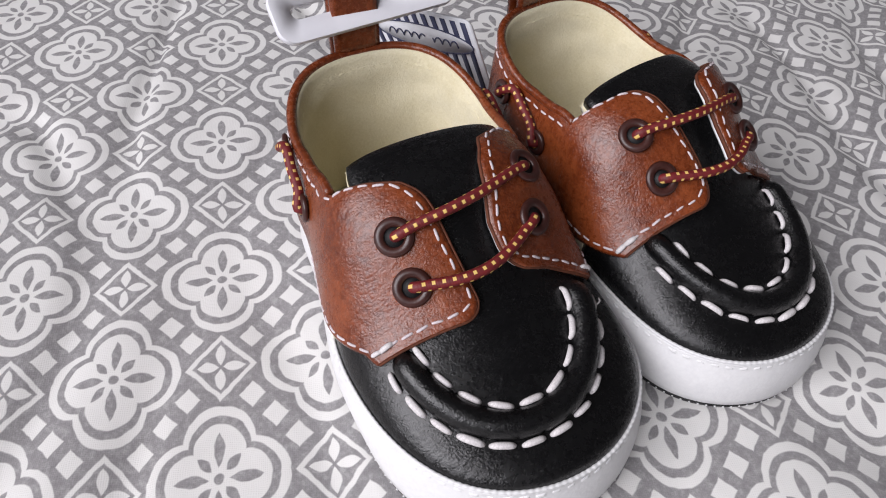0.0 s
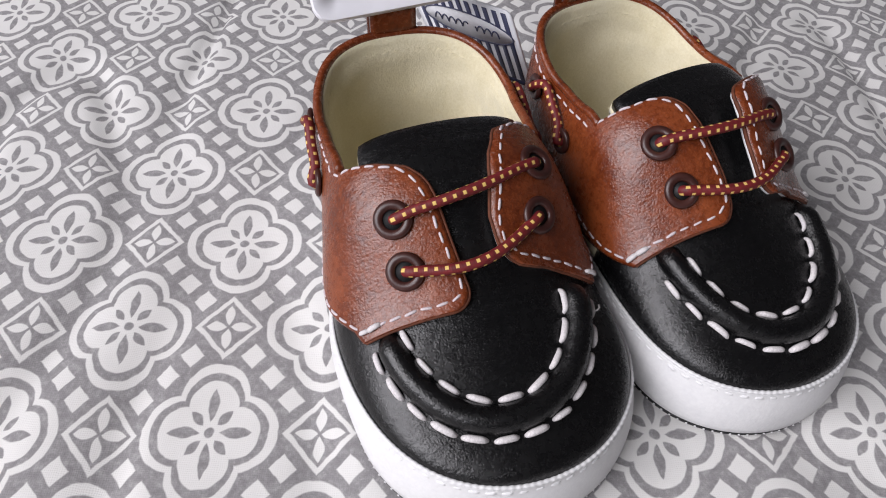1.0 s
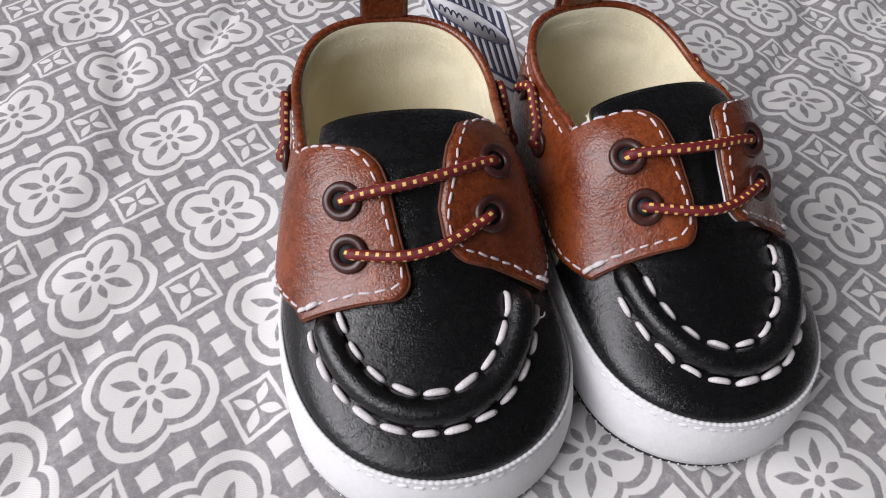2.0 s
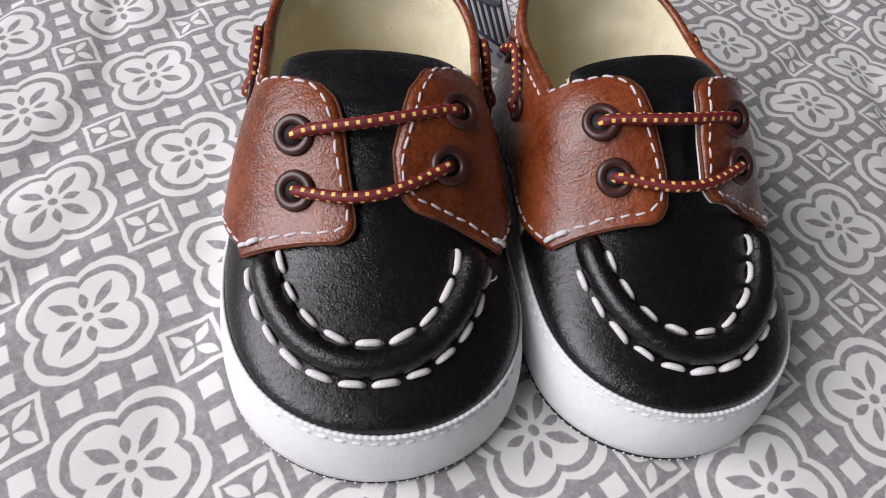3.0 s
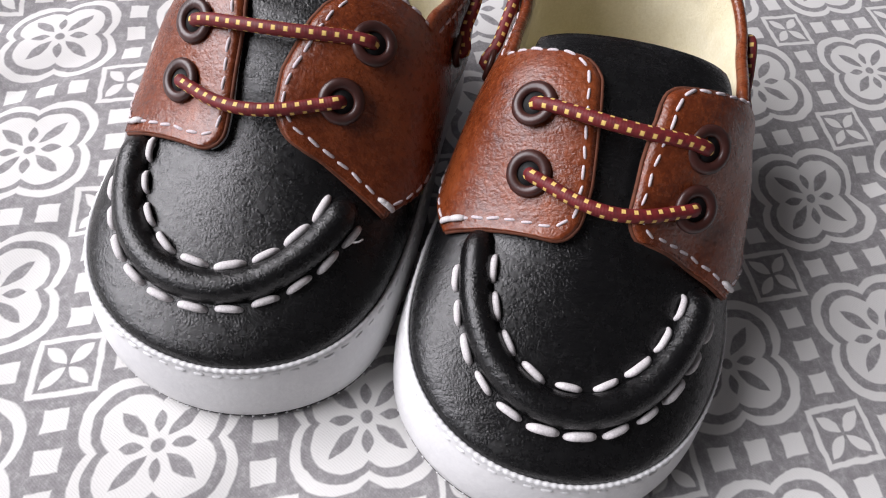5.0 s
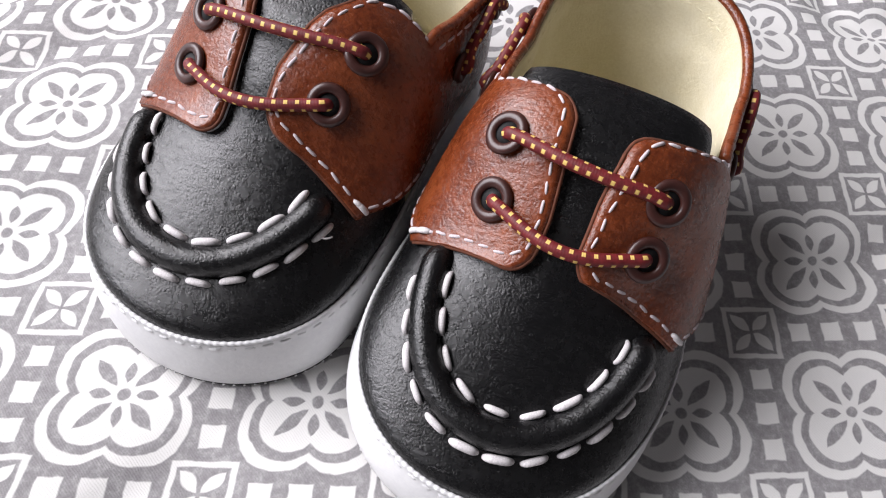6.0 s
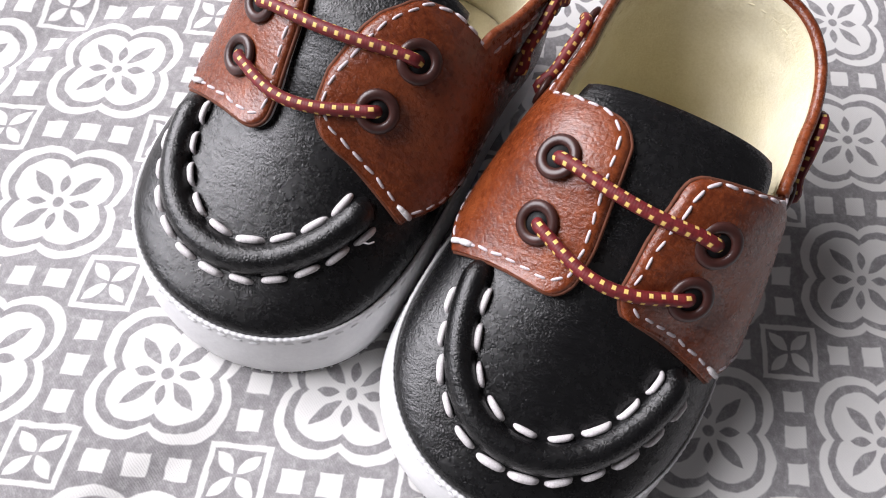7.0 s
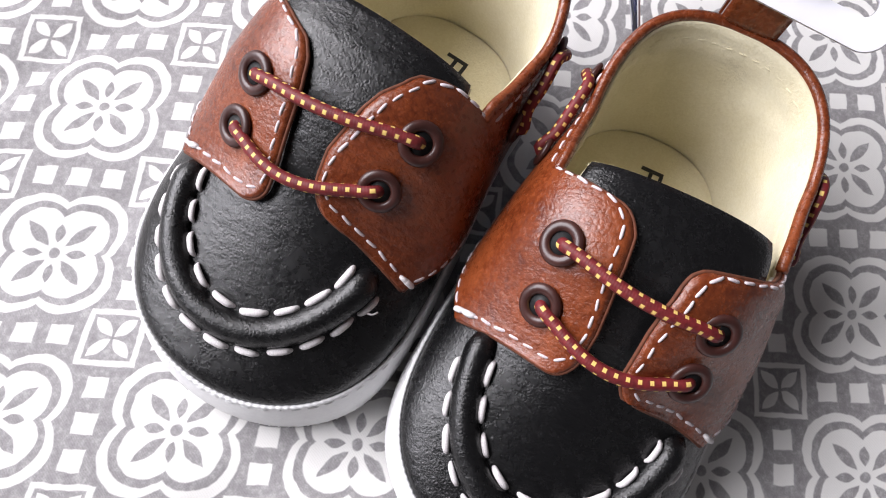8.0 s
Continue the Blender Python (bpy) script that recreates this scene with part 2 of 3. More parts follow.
def smooth(a):
    a = np.clip(a, 0, 1) if isinstance(a, np.ndarray) else min(1.0, max(0.0, a))
    return a * a * (3 - 2 * a)


# ---- the room: unseen, added to close the place and bounce the light ----
def box(name, lo, hi, material, kind="structure", label="", category=""):
    bm = bmesh.new()
    bmesh.ops.create_cube(bm, size=1)
    for v in bm.verts:
        v.co = Vector([l + (c + 0.5) * (h - l) for c, l, h in zip(v.co, lo, hi)])
    me = bpy.data.meshes.new(name)
    bm.to_mesh(me)
    bm.free()
    me.materials.append(material)
    return tagged(new(name, me), label, category, kind=kind)


box("floor", (-1.6, -1.3, -0.56), (2.0, 1.8, -0.5), BOARDS, label="plain brown wooden floor of the room", category="floor")
box("ceiling", (-1.6, -1.3, 2.1), (2.0, 1.8, 2.16), LIME, label="plain grey painted ceiling, added out of view", category="ceiling")
box("wall_north", (-1.6, 1.7, -0.5), (2.0, 1.8, 2.1), PAINT, label="plain grey painted wall, added out of view", category="wall")
box("wall_west", (-1.6, -1.15, -0.5), (-1.5, 1.7, 2.1), PAINT, label="plain grey painted wall, added out of view", category="wall")
box("wall_east", (1.9, -1.15, -0.5), (2.0, 1.7, 2.1), PAINT, label="plain grey painted wall, added out of view", category="wall")


def window_wall():
    """An added, unseen wall with one high opening for the daylight."""
    lo, hi = (-0.87, 0.42), (0.63, 1.55)
    bm = bmesh.new()
    pieces = [((-1.6, -0.5), (lo[0], 2.1)), ((hi[0], -0.5), (2.0, 2.1)), ((lo[0], -0.5), (hi[0], lo[1])), ((lo[0], hi[1]), (hi[0], 2.1))]
    for (x0, z0), (x1, z1) in pieces:
        made = bmesh.ops.create_cube(bm, size=1)["verts"]
        for v in made:
            v.co = Vector((x0 + (v.co.x + 0.5) * (x1 - x0), -1.2 + v.co.y * 0.1, z0 + (v.co.z + 0.5) * (z1 - z0)))
    me = bpy.data.meshes.new("wall_south")
    bm.to_mesh(me)
    bm.free()
    me.materials.append(PAINT)
    tagged(new("wall_south", me), "plain pale painted wall with a window opening, added out of view", "wall", kind="structure")


window_wall()
box("bed_base", (-1.2, -1.0, -0.5), (1.5, 1.5, -0.012), PAINT, label="plain pale bed under the printed cloth", category="bed")


# ---- the cloth ----
def ripple(x, y):
    """Height of the cloth: slack folds away from the shoes."""
    p = Vector((x * 9.0, y * 9.0, 0.3))
    far = min(1.0, math.hypot(x - 0.13, y - 0.055) / 0.12) ** 2
    h = 0.0016 * noise.noise(p) + 0.0008 * noise.noise(p * 3.1)
    fold = abs(noise.noise(Vector((x * 13 + y * 15, y * 6 - x * 7, 1.7))))
    heave = 0.003 * smooth((y - 0.1) / 0.09) * smooth((x - 0.04) / 0.06)
    return heave + (h + 0.0006 - 0.0026 * smooth((0.17 - fold) / 0.17)) * (0.15 + 0.85 * far)


def cloth():
    xs = np.unique(np.concatenate([np.linspace(-1.25, -0.25, 12), np.linspace(-0.25, 0.45, 210), np.linspace(0.45, 1.55, 12)]))
    ys = np.unique(np.concatenate([np.linspace(-1.05, -0.25, 12), np.linspace(-0.25, 0.45, 210), np.linspace(0.45, 1.55, 12)]))
    verts = [(x, y, ripple(x, y) - 0.0003) for x in xs for y in ys]
    me = mesh_of("printed_cloth", verts, [f[::-1] for f in grid_faces(len(xs), len(ys))], CLOTH)
    ob = tagged(new("printed_cloth", me), "white cotton cloth printed with grey quatrefoil tiles", "cloth", kind="structure")
    thick = ob.modifiers.new("thickness", "SOLIDIFY")
    thick.thickness, thick.offset = 0.0006, -1
    return ob


cloth()

# ---- the shoe, in repeats of the cloth: x across, y to the toe, z up ----
SEAM = 0.43
TOE, HEEL, MID = 0.97, -1.80, -1.15
CREST = np.array([(0.97, 0.0), (0.955, 0.04), (0.92, 0.066), (0.85, 0.093), (0.76, 0.124), (0.57, 0.195), (0.3, 0.325), (0.1, 0.43), (0.0, 0.49), (-0.15, 0.61), (-0.4, 0.80), (-0.6, 0.86), (-0.75, 0.87), (-1.15, 1.06), (-1.8, 1.66)])


@functools.lru_cache(None)
def crest(y):
    return float(np.interp(-y, -CREST[:, 0], CREST[:, 1]))


@functools.lru_cache(None)
def power(y):
    """How square the section of the upper is: 2 is an ellipse."""
    return 2.0 - 0.25 * smooth((0.9 - y) / 0.9) + 1.45 * smooth(-y / 0.75)


def bent(v, y):
    return math.copysign(abs(v) ** (2 / power(y)), v)


def ang_x(y, x):
    """The angle at which the upper is x from its middle."""
    return math.acos(min(0.999, max(x, 0.0) / max(half(y), 1e-6)) ** (power(y) / 2))


def ang_z(y, z):
    """The angle at which the upper is z above the welt."""
    return math.asin(min(0.999, z / crest(y)) ** (power(y) / 2))


@functools.lru_cache(None)
def half(y):
    """Half the width of the upper at the welt."""
    if y >= 0:
        return 0.79 * max(0.0, 1 - (y / TOE) ** 2.6) ** 0.5
    w = 0.79 - 0.16 * smooth(-y / 1.15)
    return w if y > MID else 0.63 * max(0.0, 1 - ((MID - y) / (MID - HEEL)) ** 2.3) ** (1 / 2.3)


@functools.lru_cache(None)
def shift(y):
    """The toe leans to the inner side."""
    return 0.06 * smooth((y + 0.3) / 1.0)


def upper(y, side, a, out=0.0):
    """A point of the upper: side -1 or 1, angle a up from the welt (pi / 2: the crest), out: above the surface."""
    def at(y, a):
        c = np.array([shift(y), max(y, MID), 0.0])
        q = np.array([shift(y) + side * half(y), y, 0.0])
        p = c + (q - c) * bent(math.cos(a), y)
        p[2] = SEAM + crest(y) * bent(math.sin(a), y)
        return p
    p = at(y, a)
    if out:
        e = 1e-3
        y0, y1 = max(y - 4e-3, HEEL + 1e-4), min(y + 4e-3, TOE - 1e-4)
        n = np.cross(at(y1, a) - at(y0, a), at(y, a + e) - at(y, a - e)) * side
        if np.linalg.norm(n) > 1e-12:
            p = p + out * n / np.linalg.norm(n)
    return p


def over(x, y, out=0.0):
    """The point of the upper above a place of the plan."""
    side = 1 if x >= shift(y) else -1
    return upper(y, side, ang_x(y, abs(x - shift(y))), out)


def outline(grow, n=160, z=0.0, side=None):
    """The sole's outline, pushed outwards by grow at the toe and by side along its sides and heel."""
    side = grow if side is None else side
    ys = [HEEL + (TOE - HEEL) * (0.5 - 0.5 * math.cos(math.pi * i / (n // 2))) for i in range(n // 2 + 1)]
    right = [(shift(y) + half(y), y) for y in ys]
    left = [(shift(y) - half(y), y) for y in ys[-2:0:-1]]
    line = np.array(right + left)
    line = even(np.concatenate([line, line[:1]]), n + 1)[:-1]
    for _ in range(3):
        line = (np.roll(line, 1, 0) + 2 * line + np.roll(line, -1, 0)) / 4
    tan = np.roll(line, -1, 0) - np.roll(line, 1, 0)
    nrm = np.stack([tan[:, 1], -tan[:, 0]], 1)
    nrm /= np.linalg.norm(nrm, axis=1)[:, None]
    much = np.array([side + (grow - side) * smooth((y + 0.1) / 0.8) for y in line[:, 1]])[:, None]
    return np.c_[line + much * nrm, np.full(n, z)]


def band(name, rings, material, cap_low=False, cap_high=False):
    n = len(rings[0])
    faces = [f for f in grid_faces(len(rings), n, False, True)]
    if cap_low:
        faces.append(tuple(range(n))[::-1])
    if cap_high:
        faces.append(tuple(range((len(rings) - 1) * n, len(rings) * n)))
    return mesh_of(name, np.concatenate(rings) * P, faces, material)


def stitch_mesh(name, length, radius, material):
    """One plump stitch along x, its ends dipping in."""
    xs = np.linspace(-0.5, 0.5, 9)
    line = np.stack([xs * length, 0 * xs, radius * (0.75 - 2.0 * np.abs(2 * xs) ** 4)], 1)
    return tube(name, line * P, radius * P * (1 - 0.55 * np.abs(2 * xs) ** 4), material, 8, flat=0.8)


STITCH = stitch_mesh("toe_stitch", 0.14, 0.0195, THREAD)
WELT = stitch_mesh("welt_stitch", 0.07, 0.012, WHITE)
LINING = stitch_mesh("lining_stitch", 0.056, 0.006, FELT)
BACK = stitch_mesh("backstitch", 0.082, 0.015, THREAD)
FINE = stitch_mesh("seam_stitch", 0.074, 0.0078, FINE_THREAD)


def sew(name, me, points, normals, step, parent, drop=0.0):
    """Stitches at even steps along a line on a surface."""
    points, normals = np.asarray(points), np.asarray(normals)
    total = np.linalg.norm(np.diff(points, axis=0), axis=1).sum()
    count = max(2, round(total / step))
    both = even(np.concatenate([points, normals * 1e-6], 1), 2 * count + 1)
    for i in range(count):
        at = both[2 * i + 1, :3]
        tan = both[2 * i + 2, :3] - both[2 * i, :3]
        tan /= np.linalg.norm(tan)
        nrm = both[2 * i + 1, 3:] * 1e6
        nrm = nrm - tan * (nrm @ tan)
        nrm /= np.linalg.norm(nrm)
        yaw = random.uniform(-0.14, 0.14)
        bin_ = np.cross(nrm, tan)
        t2 = tan * math.cos(yaw) + bin_ * math.sin(yaw)
        b2 = np.cross(nrm, t2)
        k = random.uniform(0.86, 1.1)
        at = at * P - nrm * drop * P
        ob = part(name, me, parent)
        ob.matrix_local = Matrix(((t2[0] * k, b2[0] * k, nrm[0] * k, at[0]), (t2[1] * k, b2[1] * k, nrm[1] * k, at[1]), (t2[2] * k, b2[2] * k, nrm[2] * k, at[2]), (0, 0, 0, 1)))


def with_normals(fn, params, e=1e-3):
    """Points on the upper, with their outward normals, for a list of (y, side, angle)."""
    pts = np.array([fn(*p, 0.0) for p in params])
    far = np.array([fn(*p, 0.02) for p in params])
    n = far - pts
    return pts, n / (np.linalg.norm(n, axis=1)[:, None] + 1e-12)


def ring_mesh(name, radius, wire, material, squash=0.7):
    a = np.linspace(0, 2 * np.pi, 24, endpoint=False)
    verts = []
    for t in a:
        for k in range(9):
            b2 = 2 * np.pi * k / 9
            r = radius + wire * math.cos(b2)
            verts.append((r * math.cos(t), r * math.sin(t), squash * wire * math.sin(b2)))
    return mesh_of(name, np.array(verts) * P, grid_faces(24, 9, True, True), material)


EYELET = ring_mesh("eyelet", 0.079, 0.027, ENAMEL)
SIDE_EYELET = ring_mesh("side_eyelet", 0.062, 0.026, ENAMEL)
# Solid black disc in each eyelet; its colour paints the shade of the hole.
a_ = np.linspace(0, 2 * np.pi, 20, endpoint=False)
HOLE_SHADE = mesh_of("eyelet_shade_disc", np.concatenate([np.stack([0.06 * np.cos(a_), 0.06 * np.sin(a_), 0 * a_], 1), np.stack([0.055 * np.cos(a_), 0.055 * np.sin(a_), 0 * a_ - 0.02], 1)]) * P, [tuple(range(20))] + [(i, (i + 1) % 20, 20 + (i + 1) % 20, 20 + i)[::-1] for i in range(20)], RUBBER_AND_SHADE)


def set_on(ob, at, nrm, along=(0, 1, 0)):
    """Lays a part flat on a surface."""
    nrm = np.asarray(nrm) / np.linalg.norm(nrm)
    x = np.asarray(along) - nrm * (np.asarray(along) @ nrm)
    x /= np.linalg.norm(x)
    y = np.cross(nrm, x)
    ob.matrix_local = Matrix(((x[0], y[0], nrm[0], at[0] * P), (x[1], y[1], nrm[1], at[1] * P), (x[2], y[2], nrm[2], at[2] * P), (0, 0, 0, 1)))
    return ob


def collar_angle(y):
    """How far up the wall the collar runs."""
    top = 1.12 + 0.0 * y
    if y < -0.8:
        top = 1.12 - 0.03 * smooth((-y - 0.8) / 0.3) + 0.15 * smooth((-y - 1.2) / 0.6)
    return ang_z(y, top - SEAM)


def make_shoe(inner, slants, edges, gaps, fronts, eyes, tip, lean, pinch, label):
    """inner: the side (-1 or 1) of the big toe. slants: how far the front edge of the flaps runs back, for side -1 and 1."""
    mirror = inner
    shoe = tagged(new("baby_shoe"), label, "shoe", "pair of baby shoes")

    def up(y, side, a, out=0.0):
        p = upper(y, side * mirror, a, out) * (mirror, 1, 1)
        lean_in = pinch[(side + 1) // 2] * smooth((-0.7 - y) / 0.55) * smooth((y + 1.82) / 0.6)
        p[0] -= side * lean_in * max(0.0, p[2] - SEAM) / 0.7
        return p

    def ov(x, y, out=0.0):
        return over(x * mirror, y, out) * (mirror, 1, 1)

    def ring(grow, z, flank=None):
        o = outline(grow, 160, z, flank) * (mirror, 1, 1)
        return o[::mirror]

    # sole
    part("outsole", band("outsole", [ring(-0.02, 0.0, -0.08), ring(0.05, 0.004, -0.015), ring(0.078, 0.016, 0.0), ring(0.082, 0.045, 0.004), ring(0.0, 0.056, -0.05)], RUBBER_AND_SHADE, True, True), shoe, "thin black dotted rubber sole")
    rings = [ring(0.0, 0.05, -0.05), ring(0.078, 0.052, 0.0)]
    for k in range(9):
        s = k / 8
        rings.append(ring(0.085 + 0.02 * math.sin(math.pi * s) - 0.066 * s, 0.058 + (SEAM - 0.03 - 0.058) * s, 0.012 + 0.028 * math.sin(math.pi * s) + 0.007 * s))
    rings += [ring(0.02, SEAM - 0.02), ring(-0.02, SEAM - 0.012)]
    foxing = part("sidewall", band("sidewall", rings, WHITE), shoe, "smooth white leather sidewall")
    cord = ring(0.012, SEAM - 0.004)
    dense = even(np.concatenate([cord, cord[:1]]), 801)[:-1]
    bead = 0.0125 * (1 + 0.16 * np.sin(np.arange(800) * 2 * np.pi / 4 + 0.4))
    part("welt_cord", tube("welt_cord", dense * P, bead * P, WHITE, 7, close=True), foxing, "white overstitched welt edge")
    low = ring(0.026, SEAM - 0.05)
    sew("welt_stitch", WELT, low, np.c_[(low[:, :2] - ring(0.0, 0)[:, :2]), np.zeros(len(low))], 0.085, foxing, 0.012)

    edge_ring = even(np.concatenate([ring(0.08, 0.028, 0.002), ring(0.08, 0.028, 0.002)[:1]]), 141)[:-1]
    dots, dot_faces = [], []
    for q in edge_ring:
        k0 = len(dots)
        dots += [tuple((q + np.array(o) * 0.0095) * P) for o in ((1, 0, 0), (0, 1, 0), (-1, 0, 0), (0, -1, 0), (0, 0, 1), (0, 0, -1))]
        dot_faces += [(k0 + i, k0 + (i + 1) % 4, k0 + 4) for i in range(4)] + [(k0 + (i + 1) % 4, k0 + i, k0 + 5) for i in range(4)]
    tagged(part("tread_dots", mesh_of("tread_dots", dots, dot_faces, WHITE), shoe, "tiny white grip dots round the sole"), kind="stuff")

    # vamp: the black upper from the toe to under the flaps
    ys = np.concatenate([TOE - 1e-4 - 0.4 * (np.linspace(0, 1, 22) ** 2), np.linspace(0.56, -0.3, 30)])
    angs = np.linspace(0, math.pi, 57)
    skin = lambda o: np.array([[up(y, 1, a, o) if a <= math.pi / 2 else up(y, -1, math.pi - a, o) for a in angs] for y in ys])
    outer, inn = skin(0.0), skin(-0.035)
    part("vamp", shell("vamp", outer * P, inn * P, BLACK), shoe, "black grained leather toe")

    # raised seam of the moccasin apron
    def u_line(w, front, n=120):
        pts = []
        for k in range(n + 1):
            a = math.pi * k / n
            x, yy = math.cos(a), math.sin(a)
            x = math.copysign(abs(x) ** 0.96, x)
            pts.append((w * x + lean * yy, -0.02 + (front + 0.02) * yy ** 0.96))
        return even(np.array(pts), n + 1)

    roll = u_line(0.54, tip - 0.095)
    line = np.array([ov(x, y, 0.012 - 0.125 * (1 - smooth((y - fronts[1 if x > 0 else 0] - 0.0) / 0.12))) for x, y in roll])
    part("apron_roll", tube("apron_roll", line * P, 0.078 * P, BLACK, 14), shoe, "rolled black leather apron seam")
    for w, front, name in ((0.625, tip, "outer_stitch"), (0.46, tip - 0.187, "inner_stitch")):
        row = u_line(w, front)[8:-8]
        pts = np.array([ov(x, y, 0.0) for x, y in row])
        nrm = np.array([ov(x, y, 0.02) for x, y in row]) - pts
        sew(name, STITCH, pts + 0.01 * nrm / 0.02, nrm, 0.166, shoe)

    if inner < 0:  # a stray end of the toe thread
        ends = [ov(-0.6, 0.24, 0.02), ov(-0.625, 0.225, 0.045), ov(-0.64, 0.2, 0.04)]
        part("thread_end", tube("thread_end", curve(ends, 10) * P, 0.005 * P, THREAD, 6), shoe, "loose frayed end of white thread")

    # tongue
    ts = np.linspace(0.08, -0.8, 28)
    tong_o, tong_i = [], []
    for y in ts:
        w = 0.47 if y > -0.6 else 0.47 - 0.025 * ((-0.6 - y) / 0.2) ** 3
        lift = -0.012 + 0.032 * smooth((0.05 - y) / 0.25)
        row_o, row_i = [], []
        for s in np.linspace(-1, 1, 25):
            x = w * s
            yy = max(y, -0.745)
            p = ov(x, yy, lift)
            p[1] = y
            flat = smooth((-y - 0.3) / 0.3)
            p[2] = p[2] * (1 - flat) + flat * (SEAM + crest(yy) + lift - 0.05 * s * s - 0.035 * abs(s) ** 6)
            row_o.append(p)
            row_i.append(p - (0, 0.0, 0.05))
        tong_o.append(row_o)
        tong_i.append(row_i)
    tong_o, tong_i = np.array(tong_o), np.array(tong_i)
    tongue = part("tongue", shell("tongue", tong_o * P, tong_i * P, BLACK), shoe, "black leather tongue")
    part("tongue_lining", shell("tongue_lining", (tong_i + (0, -0.012, -0.002)) * P, (tong_i + (0, -0.012, -0.05)) * P, FELT), tongue, "cream felt tongue lining")

    hairs, hair_faces = [], []
    rim_pts = [tong_i[-1, k] + (0, -0.012, 0.0) for k in range(25)]
    rim_pts = even(np.array(rim_pts), 600)
    for q in rim_pts:
        way = np.array((random.uniform(-1.2, 1.2), -1.0 + random.uniform(-0.3, 0.6), random.uniform(-0.2, 0.9)))
        way *= random.uniform(0.006, 0.024) / np.linalg.norm(way)
        bend = np.array((random.uniform(-1, 1), random.uniform(-1, 1), random.uniform(-1, 1))) * 0.01
        at = q + np.array((random.uniform(-0.01, 0.01), 0, random.uniform(-0.03, 0.0)))
        k0 = len(hairs)
        for f, r in ((0, 0.0022), (0.5, 0.0018), (1, 0.0006)):
            c = at + way * f + bend * f * f
            hairs += [tuple((c + np.array(o) * r) * P) for o in ((1, 0, 0), (-0.5, 0.5, 0.7), (-0.5, -0.5, -0.7))]
        for s in (0, 3):
            hair_faces += [(k0 + s + i, k0 + s + (i + 1) % 3, k0 + s + 3 + (i + 1) % 3, k0 + s + 3 + i) for i in range(3)]
    tagged(part("felt_fuzz", mesh_of("felt_fuzz", hairs, hair_faces, FELT), tongue, "stray cream felt fibres"), kind="stuff")

    # brown quarters with their lace flaps
    for side in (-1, 1):
        slant, edge, gap, front = (some[(side + 1) // 2] for some in (slants, edges, gaps, fronts))

        def top_x(y):
            """The inner edge of the flap."""
            x = float(np.interp(-y, edge[0], edge[1]))
            if y > front - 0.11:
                k = min(1.0, (y - front + 0.11) / 0.11)
                x += 0.11 * (1 - math.sqrt(max(0.0, 1 - k * k)))
            return x

        def flap_pt(y, f, out):
            """f: 0 at the lower edge, 1 at the top edge."""
            low_z = np.interp(-y, [0.0, 0.45, 0.85], [0.21, 0.09, 0.0])
            lo_a = ang_z(y, low_z)
            if y > -0.75:
                hi_a = ang_x(y, top_x(y))
            else:
                hi_a = collar_angle(y)
            if -0.95 < y <= -0.75:
                k = smooth((y + 0.95) / 0.2)
                hi_a = hi_a * (1 - k) + k * ang_x(y, 0.555)
            a = lo_a + (hi_a - lo_a) * f
            y2 = y
            if y > -0.5:
                x = half(y) * bent(math.cos(a), y)
                y2 = y - slant * max(0.0, 1 - x / 0.7) * smooth((y + 0.5) / 0.5)
                a = ang_x(y2, x)
            lift = gap * smooth((f - 0.45) / 0.55) * smooth((y + 0.72) / 0.25)
            return up(y2, side, a, out + lift)

        ys2 = np.concatenate([front - 0.1 * np.linspace(0, 1, 12) ** 1.5, np.linspace(front - 0.12, -1.15, 46), MID + (HEEL + 0.0005 - MID) * np.sin(np.linspace(0.05, np.pi / 2, 26))])
        fs = np.linspace(0, 1, 34)
        o = np.array([[flap_pt(y, f, 0.048) for f in fs] for y in ys2])
        i_ = np.array([[flap_pt(y, f, 0.008) for f in fs] for y in ys2])
        # soften the cut edge
        o[0] = o[0] * 0.6 + i_[0] * 0.4
        o[:, -1] = o[:, -1] * 0.6 + i_[:, -1] * 0.4
        o[:, 0] = o[:, 0] * 0.6 + i_[:, 0] * 0.4
        quarter = part("quarter", shell("quarter", o * P, i_ * P, TAN), shoe, "tan brown leather quarter with lace flap")

        cut = [flap_pt(ys2[0], f, 0.026) for f in np.linspace(0.03, 1, 30)] + [flap_pt(y, 1.0, 0.026) for y in np.linspace(ys2[0] - 0.004, -0.74, 60)]
        part("raw_edge", tube("raw_edge", even(np.array(cut), 90) * P, 0.0105 * P, EDGE, 7), quarter, "pale raw cut leather edge")
        under = ys2 > -0.74
        part("flap_lining", shell("flap_lining", np.array([[flap_pt(y, f, 0.006) for f in fs * 0.995] for y in ys2[under] - 0.012]) * P, np.array([[flap_pt(y, f, -0.012) for f in fs * 0.995] for y in ys2[under] - 0.012]) * P, WHITE), quarter, "white flap lining")

        # stitching along the flap: bottom edge, inner edge, top edge, then the collar
        path = [(front - 0.05, f) for f in np.linspace(0.06, 0.88, 30)] + [(y, 0.955) for y in np.linspace(front - 0.1, -0.75, 60)]
        pts = np.array([flap_pt(y, f, 0.048) for y, f in path])
        nrm = np.array([flap_pt(y, f, 0.09) for y, f in path]) - pts
        sew("flap_stitch", FINE, pts, nrm, 0.085, quarter, 0.004)
        path = [(front - 0.05, f) for f in np.linspace(0.05, 0.26 if side > 0 else 0.13, 12)]
        pts = np.array([flap_pt(y, f, 0.05) for y, f in path])
        nrm = np.array([flap_pt(y, f, 0.09) for y, f in path]) - pts
        sew("backstitch", BACK, pts, nrm, 0.07, quarter, 0.0)
